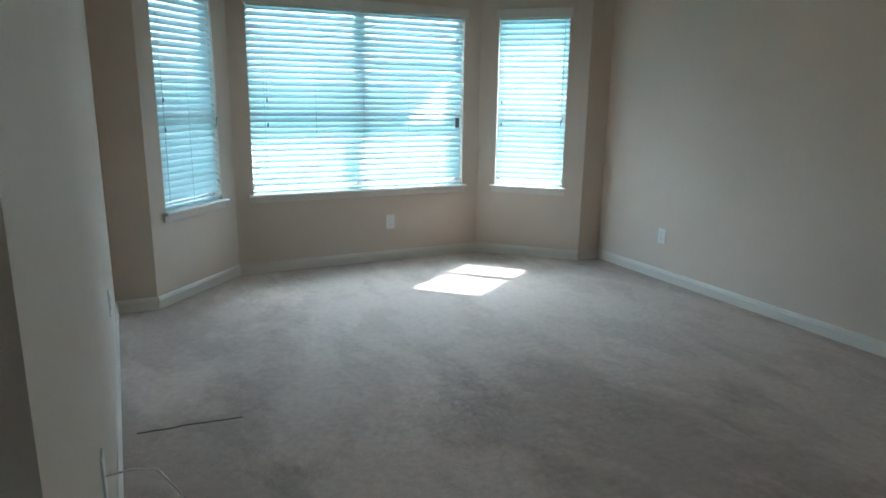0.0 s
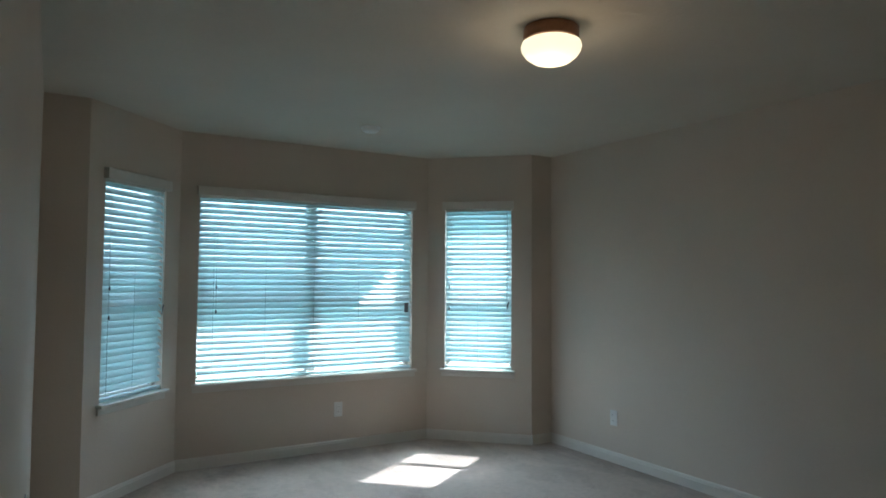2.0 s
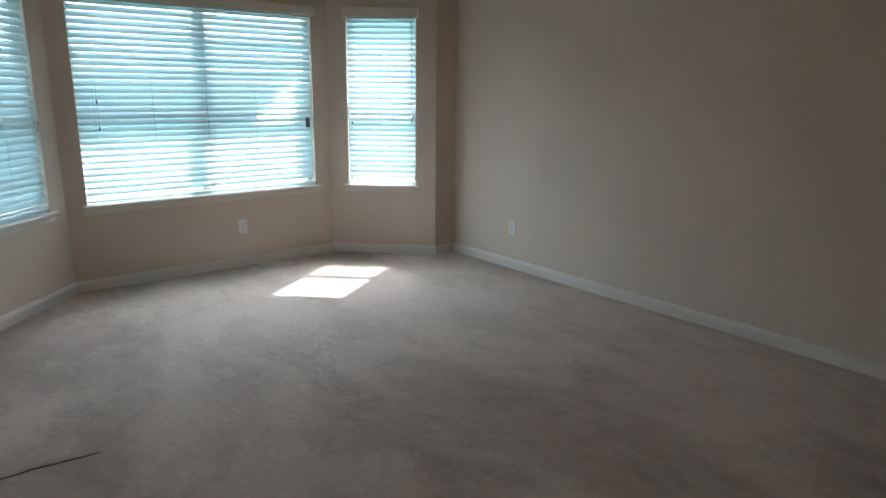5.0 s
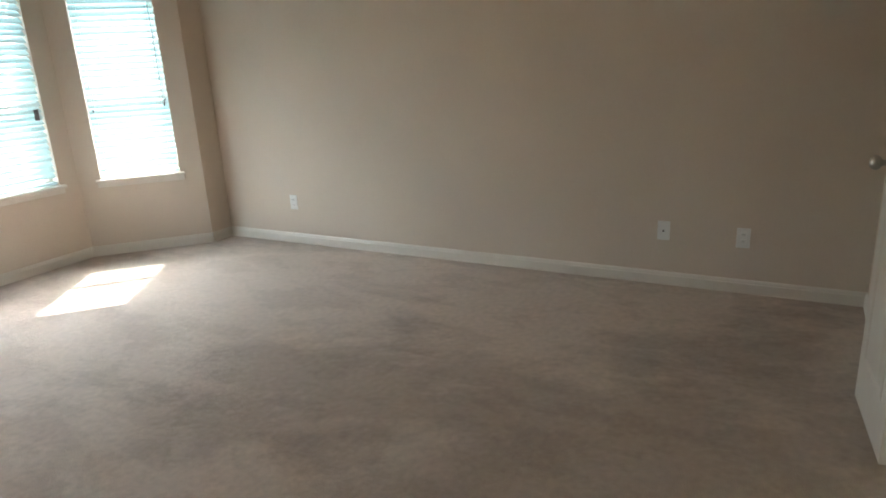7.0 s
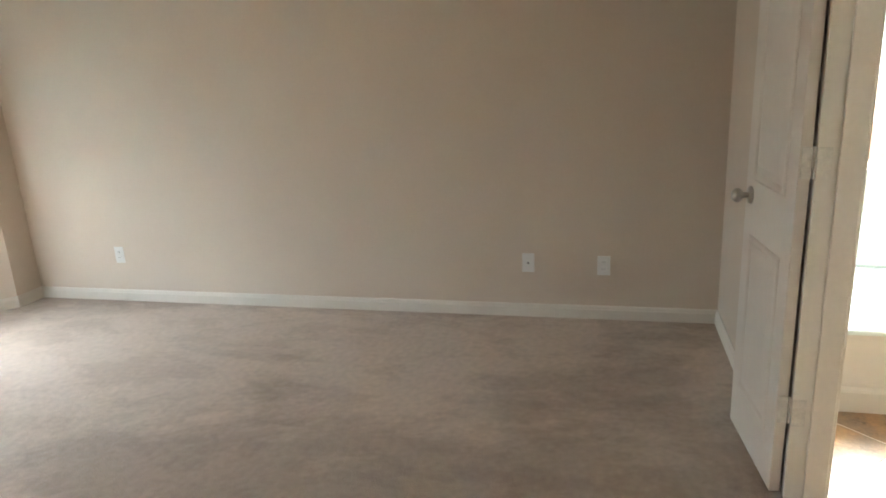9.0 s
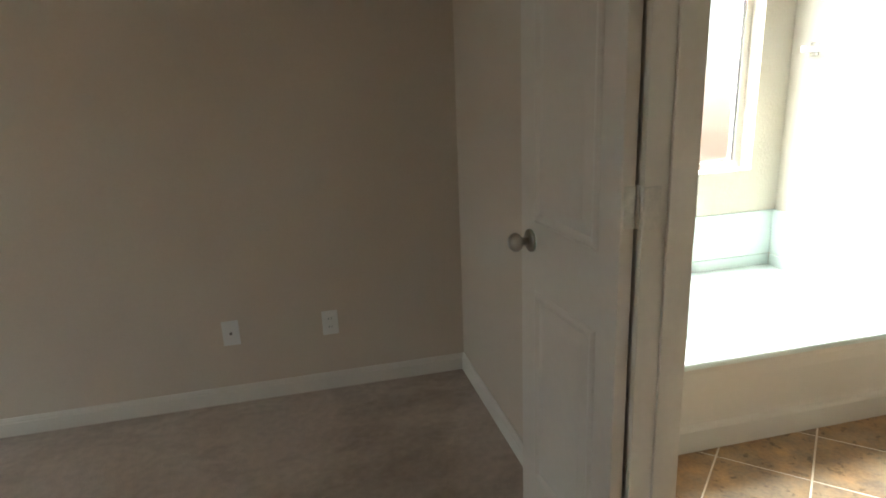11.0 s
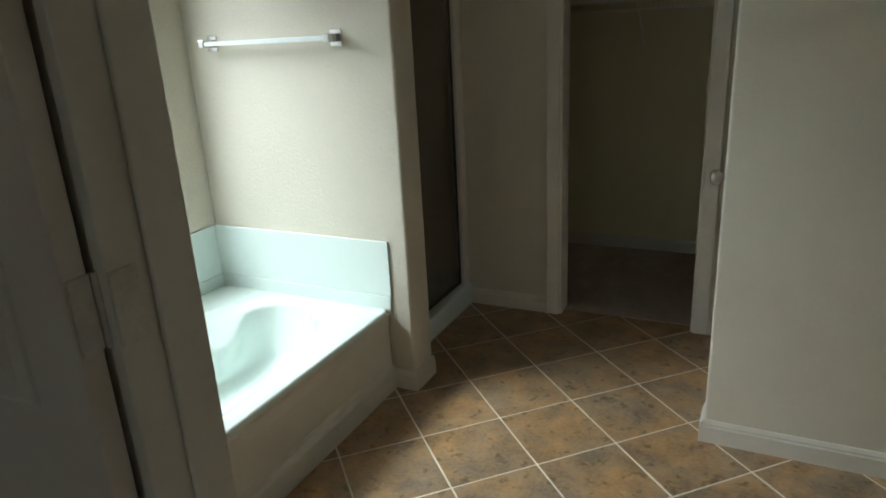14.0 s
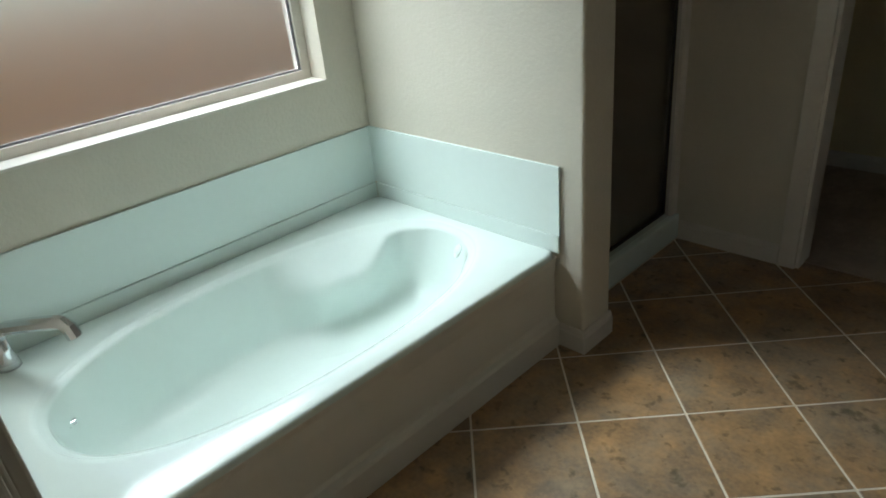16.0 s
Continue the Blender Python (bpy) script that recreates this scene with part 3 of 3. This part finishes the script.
e = empty("wire_shelf", "white wire closet shelf with hanging rail", "shelf", at=Matrix.Translation((0, 0, 0)))
part("front_rail", tube([(-2.89, -3.38, 1.552), (-1.01, -3.38, 1.552)], 0.006, 8), WIRE, e)
part("hang_rail", tube([(-2.89, -3.38, 1.495), (-1.01, -3.38, 1.495)], 0.006, 8), WIRE, e)
part("back_rail", tube([(-2.89, CB + 0.008, 1.552), (-1.01, CB + 0.008, 1.552)], 0.006, 8), WIRE, e)
bm = bmesh.new()
x = -2.88
while x < -1.01:
    tube([(x, CB + 0.008, 1.556), (x, -3.38, 1.556), (x, -3.38, 1.495)], 0.002, 4, bm)
    x += 0.0254
tagged(part("wire", bm, WIRE, e), kind="stuff")
for x in (-2.5, -1.61):
    part("bracket", tube([(x, -3.38, 1.54), (x, CB + 0.006, 1.30)], 0.005, 6), WIRE, e)
for x in (-1.9, -1.76, -1.4):
    part("clip", box(x - 0.006, x + 0.006, CB + 0.001, CB + 0.014, 1.53, 1.575, 0.002), WIRE, e)


# ---- bathroom window ----
w = tagged(new("window_4"), "wide frosted bathroom window in a deep painted reveal", "window", kind="structure")
gx = EAST_B + 0.11
bm = bmesh.new()
box(gx - 0.02, gx + 0.03, WIN_Y0, WIN_Y0 + 0.035, WIN_Z0, WIN_Z1, bm=bm)
box(gx - 0.02, gx + 0.03, WIN_Y1 - 0.035, WIN_Y1, WIN_Z0, WIN_Z1, bm=bm)
box(gx - 0.02, gx + 0.03, WIN_Y0 + 0.035, WIN_Y1 - 0.035, WIN_Z0, WIN_Z0 + 0.035, bm=bm)
box(gx - 0.02, gx + 0.03, WIN_Y0 + 0.035, WIN_Y1 - 0.035, WIN_Z1 - 0.035, WIN_Z1, bm=bm)
part("window_frame", bm, TRIM, w, "white vinyl frame")
bm = bmesh.new()
for y in (WIN_Y0 + 0.037, WIN_Y1 - 0.043):
    box(gx - 0.012, gx - 0.004, y, y + 0.006, WIN_Z0 + 0.037, WIN_Z1 - 0.037, bm=bm)
for z in (WIN_Z0 + 0.037, WIN_Z1 - 0.043):
    box(gx - 0.012, gx - 0.004, WIN_Y0 + 0.044, WIN_Y1 - 0.044, z, z + 0.006, bm=bm)
part("gasket", bm, GREY, w, "grey glazing gasket")
p = part("pane", box(gx, gx + 0.004, WIN_Y0 + 0.035, WIN_Y1 - 0.035, WIN_Z0 + 0.035, WIN_Z1 - 0.035), FROST, w, "frosted glass pane")
p.visible_shadow = False
part("window_sill", box(EAST_B - 0.004, gx - 0.021, WIN_Y0 + 0.001, WIN_Y1 - 0.001, WIN_Z0 - 0.004, WIN_Z0 + 0.005, 0.002), TRIM, w)


# ---- bathtub ----
TX0, TX1, TY0, TY1, TZ = -0.992, EAST_B - 0.012, TUB_S + 0.012, -0.026, 0.364


def tub():
    e = empty("bathtub", "glossy white acrylic garden bathtub with moulded armrests", "bathtub")
    cx, cy, a, b = -0.565, -0.812, 0.352, 0.685
    N, bm = 224, bmesh.new()

    def ease(v):
        v = min(1.0, max(0.0, v))
        return v * v * (3 - 2 * v)

    def outline(th, shrink_x, shrink_y, depth):
        c, s = math.cos(th), math.sin(th)
        n = 2.35
        x, y = math.copysign(abs(c) ** (2 / n), c) * (a - shrink_x), math.copysign(abs(s) ** (2 / n), s) * (b - shrink_y)
        # armrests: a sloping ledge that drops into the well, sweeping up to the rim at the head end
        yy = cy + y
        along = ease((-0.90 - yy) / 0.16)
        start = 0.100 * (1 - ease((-1.16 - yy) / 0.24))
        inward = 0.125 * along * (1 - 0.80 * ease((-1.20 - yy) / 0.26)) * min(1.0, max(0.0, depth) / max(start, 0.014))
        inward *= 1 - 0.5 * ease((depth - start - 0.02) / 0.16)
        x -= (inward if c > 0 else -0.15 * inward) * min(1.0, abs(x) / 0.12)
        return cx + x, cy + y

    def rect(th, k):
        c, s = math.cos(th), math.sin(th)
        x0, x1, y0, y1 = TX0 + k, TX1 - k, TY0 + k, TY1 - k
        ex, ey = (x1 - cx if c > 0 else cx - x0), (y1 - cy if s > 0 else cy - y0)
        n = 40
        q = (abs(c) ** n + abs(s) ** n) ** (-1 / n)
        return cx + c * q * ex, cy + s * q * ey

    rings = []

    def ring(fn, z):
        rings.append([bm.verts.new((*fn(2 * math.pi * (k + 0.5) / N), z)) for k in range(N)])

    ring(lambda t: rect(t, 0.0), TZ - 0.022)
    ring(lambda t: rect(t, 0.0), TZ - 0.012)
    ring(lambda t: rect(t, 0.004), TZ - 0.003)
    ring(lambda t: rect(t, 0.012), TZ)
    ring(lambda t: outline(t, -0.020, -0.020, -1), TZ)
    for k in range(30):
        f = k / 29
        d = 0.302 * (1 - math.cos(f * math.pi)) / 2 if f > 0.5 else 0.302 * f * f * 2
        sh = -0.004 + 0.020 * ease(d / 0.012) + 0.26 * d + 0.15 * max(0.0, (d - 0.23) / 0.072) ** 3
        ring(lambda t, sh=sh, d=d: outline(t, sh, sh + 0.35 * d * d + 0.10 * max(0.0, (d - 0.2) / 0.1) ** 2, d), TZ - d)
    for p, q in zip(rings, rings[1:]):
        for k in range(N):
            bm.faces.new((p[k], p[(k + 1) % N], q[(k + 1) % N], q[k]))
    bm.faces.new(rings[-1])
    part("shell", bm, TUB, e, "glossy white moulded basin and deck", True)
    # apron with a moulded foot
    prof = [(TX0 + 0.002, TZ - 0.022), (TX0 + 0.008, TZ - 0.045), (TX0 + 0.012, TZ - 0.09), (TX0 + 0.012, 0.125), (TX0 + 0.009, 0.108), (TX0 - 0.002, 0.099), (TX0 - 0.007, 0.088), (TX0 - 0.007, 0.0), (TX0 + 0.06, 0.0), (TX0 + 0.06, TZ - 0.022)]
    bm = bmesh.new()
    ends = [[bm.verts.new((x, y, z)) for x, z in prof] for y in (TY0, TY1)]
    k = len(prof)
    for i in range(k):
        bm.faces.new((ends[0][i], ends[0][(i + 1) % k], ends[1][(i + 1) % k], ends[1][i]))
    bm.faces.new(ends[0])
    bm.faces.new(ends[1][::-1])
    part("apron", bm, mat("apron_acrylic", (0.70, 0.67, 0.60), 0.35, 0.02, 2, 40, 0), e, "cream front apron with moulded foot")
    # upstand round the walls
    bm = box(TX1 - 0.002, TX1 + 0.01, TY0, TY1, TZ - 0.01, TZ + 0.052, 0.004)
    box(TX0 - 0.008, TX1 - 0.002, TY0 - 0.010, TY0 + 0.002, TZ - 0.01, TZ + 0.052, 0.004, bm=bm)
    part("upstand", bm, TUB, e)
    part("grip_recess", lathe([(0, 0.0), (0.5, 0.0), (0.8, 0.3), (1, 0.0)], 20, Matrix.Translation((-0.70, cy - b + 0.10, TZ - 0.018)) @ Matrix.Rotation(radians(35), 4, "Z") @ Matrix.Diagonal((0.012, 0.05, 0.022, 1))), TUB, e, "moulded grip in the rim", True)
    ov = part("overflow_plate", lathe([(0, 0.012), (0.02, 0.011), (0.03, 0.004), (0.032, 0), (0, 0)], 28, Matrix.Translation((-0.425, cy + b - 0.062, 0.270)) @ Matrix.Rotation(radians(68), 4, "X")), CHROME, e, "chrome overflow plate", True)
    part("overflow_lever", box(-0.433, -0.417, cy + b - 0.095, cy + b - 0.070, 0.268, 0.280, 0.003), CHROME, ov)
    part("drain", lathe([(0, 0.004), (0.025, 0.003), (0.032, 0), (0, 0)], 24, Matrix.Translation((-0.60, -0.50, TZ - 0.302))), CHROME, e, smooth=True)
    return e


tub()
e = empty("tub_surround", "glossy white splash panels above the tub", "splash panel")
part("back_panel", box(EAST_B - 0.011, EAST_B - 0.001, TUB_S + 0.012, -0.0265, TZ + 0.054, 0.650, 0.002), TUB, e)
part("end_panel", box(-1.002, EAST_B - 0.001, TUB_S + 0.001, TUB_S + 0.011, TZ + 0.054, 0.650, 0.002), TUB, e)

e = empty("tub_faucet", "chrome roman tub spout on the deck", "faucet")
part("spout_base", lathe([(0, 0), (0.03, 0), (0.028, 0.02), (0.022, 0.05), (0.02, 0.10), (0, 0.10)], 24, Matrix.Translation((-0.17, -0.16, TZ))), CHROME, e, smooth=True)
path = [(-0.17, -0.16, 0.455), (-0.185, -0.167, 0.482), (-0.22, -0.184, 0.500), (-0.30, -0.224, 0.520), (-0.39, -0.268, 0.540), (-0.412, -0.279, 0.541), (-0.426, -0.286, 0.530), (-0.434, -0.290, 0.502)]
part("spout", tube(path, 0.019, 8), CHROME, e, "angular chrome spout")

e = empty("towel_bar", "white towel bar on square chrome posts", "towel bar")
part("bar", box(-0.866, -0.222, TUB_S + 0.048, TUB_S + 0.066, 1.424, 1.442, 0.003), BAR, e, "glossy white square bar")
for x in (-0.240, -0.848):
    q = part("post", box(x - 0.014, x + 0.014, TUB_S + 0.006, TUB_S + 0.07, 1.418, 1.448, 0.003), CHROME, e)
    part("mount", box(x - 0.026, x + 0.026, TUB_S, TUB_S + 0.007, 1.402, 1.464, 0.003), CHROME, q)

# ---- shower ----
e = empty("shower_enclosure", "dark-framed shower door with obscure glass on a white curb", "shower")
SX = -0.895
part("curb", box(SX - 0.045, SX + 0.06, BATH_S + 0.001, TUB_S - 0.161, 0, 0.115, 0.008), TUB, e, "white shower curb")
part("pan", box(SX + 0.06, EAST_B - 0.001, BATH_S + 0.001, TUB_S - 0.161, 0, 0.06), TUB, e)
bm = bmesh.new()
y0, y1 = BATH_S + 0.055, TUB_S - 0.162
box(SX - 0.016, SX + 0.016, y0, y0 + 0.035, 0.115, 1.92, bm=bm)
box(SX - 0.016, SX + 0.016, y1 - 0.03, y1, 0.115, 1.92, bm=bm)
box(SX - 0.016, SX + 0.016, y0 + 0.035, y1 - 0.03, 0.115, 0.14, bm=bm)
box(SX - 0.016, SX + 0.016, y0 + 0.035, y1 - 0.03, 1.89, 1.92, bm=bm)
part("frame", bm, CHROME, e, "brushed metal frame")
bm = bmesh.new()
box(SX - 0.02, SX - 0.012, y0 + 0.038, y0 + 0.048, 0.142, 1.888, bm=bm)
box(SX - 0.02, SX - 0.012, y0 + 0.048, y1 - 0.033, 0.142, 0.152, bm=bm)
part("gasket", bm, DARK, e)
part("side_trim", box(SX - 0.03, SX + 0.03, BATH_S + 0.001, y0, 0.115, 1.95, 0.004), TRIM, e)
p = part("glass", box(SX - 0.003, SX + 0.003, y0 + 0.036, y1 - 0.031, 0.141, 1.889), SHOWER, e, "obscure grey glass")
p = part("surround", box(EAST_B - 0.02, EAST_B - 0.001, BATH_S + 0.001, TUB_S - 0.161, 0.06, 2.0), TUB, e)

# ---- outside ----
# unseen eave: trims the bay's sun patch, widened east to shade the bath pane
structure(poly_slab([(-6.0, -4.8), (1.08, -4.8), (1.08, 2.5), (0.40, 3.4), (0.40, 4.90), (-0.72, 6.02), (-3.25, 6.02), (-4.45, 4.95), (-6.0, 4.95)], H + 0.125, H + 0.20), "roof", ROOF, "unseen flat eave, sized to block sun at the windows", "roof")

structure(box(-80, 80, -80, 80, -0.35, -0.30), "ground", LAWN, "green lawn round the house", "lawn")
e = empty("garden_fence", "reddish cedar board fence beside the house", "fence")
bm = box(-0.0, 0.018, -0.07, 0.07, 0, 1.40, 0.004)
first = part("board", bm, CEDAR, e)
for k in range(60):
    ob = first if k == 0 else new("board", first.data)
    ob.parent = e
    ob.location = (3.4, -6.0 + 0.145 * k, -0.30)
for z in (0.0, 0.8):
    part("rail", box(3.418, 3.46, -6.1, 2.8, z, z + 0.09), CEDAR, e)


def tree(x, y, h, seed):
    rng = random.Random(seed)
    e = empty("garden_tree", "leafy green tree in the garden", "tree", "garden trees", at=Matrix.Translation((x, y, -0.3)))
    bm = bmesh.new()
    tips = []
    lathe([(0.16, 0), (0.12, 0.3 * h), (0.07, 0.6 * h), (0.0, 0.9 * h)], 10, bm=bm)
    for k in range(10):
        z = h * rng.uniform(0.3, 0.8)
        th = rng.uniform(0, 6.28)
        tip = Vector((math.cos(th), math.sin(th), 0.5)) * h * rng.uniform(0.16, 0.3) + Vector((0, 0, z))
        tube([(0, 0, z), tip * 0.5 + Vector((0, 0, z * 0.5 + 0.05)), tip], 0.03, 6, bm)
        tips.append(tip)
    part("trunk", bm, BARK, e)
    vs, fs = [], []
    for tip in tips:
        for k in range(240):
            c = tip + Vector((rng.gauss(0, 1), rng.gauss(0, 1), rng.gauss(0, 0.8))) * h * 0.10
            u = Vector((rng.gauss(0, 1), rng.gauss(0, 1), rng.gauss(0, 1))).normalized() * 0.09
            v = u.orthogonal().normalized() * 0.05
            i = len(vs)
            vs += [c - u, c + v, c + u, c - v]
            fs.append((i, i + 1, i + 2, i + 3))
    me = bpy.data.meshes.new("crown")
    me.from_pydata(vs, [], fs)
    me.materials.append(LEAF)
    c = new("crown", me)
    c.parent = e


tree(-4.6, 12.5, 5.5, 1)
tree(-2.2, 14.0, 4.6, 2)
tree(1.2, 13.0, 5.0, 3)

# ---- bathroom floor tiles ----
structure(box(-3.3, -0.9, BATH_S - 0.06, 0.088, -0.1, -0.0015), "floor_bath", GROUT, "tiled bathroom floor with pale grout", "floor")
floor_bath = bpy.data.objects["floor_bath"]
S, G = 0.315, 0.0065
hd = S / math.sqrt(2)
lim = (-3.3, -0.94, BATH_S - 0.06, 0.088)
whole = None
for i in range(-12, 13):
    for j in range(-12, 13):
        x, y = -1.489 + (i + j + 1) * hd, -1.496 + (i - j) * hd
        if not (lim[0] - hd < x < lim[1] + hd and lim[2] - hd < y < lim[3] + hd):
            continue
        inside = lim[0] + hd < x < lim[1] - hd and lim[2] + hd < y < lim[3] - hd
        if inside and whole is not None:
            ob = new("tile", whole)
        else:
            bm = box(-S / 2 + G / 2, S / 2 - G / 2, -S / 2 + G / 2, S / 2 - G / 2, -0.008, 0.0, 0.0015, seg=1)
            bmesh.ops.rotate(bm, matrix=Matrix.Rotation(radians(45), 3, "Z"), verts=bm.verts)
            if not inside:
                for co, no in (((lim[0] - x, 0, 0), (-1, 0, 0)), ((lim[1] - x, 0, 0), (1, 0, 0)), ((0, lim[2] - y, 0), (0, -1, 0)), ((0, lim[3] - y, 0), (0, 1, 0))):
                    bmesh.ops.bisect_plane(bm, geom=bm.verts[:] + bm.edges[:] + bm.faces[:], plane_co=co, plane_no=no, clear_outer=True)
                if not bm.faces:
                    bm.free()
                    continue
            ob = finish(bm, "tile", TILE)
            if inside:
                whole = ob.data
        ob.parent = floor_bath
        ob.location = (x, y, random.uniform(-0.0006, 0.0006))
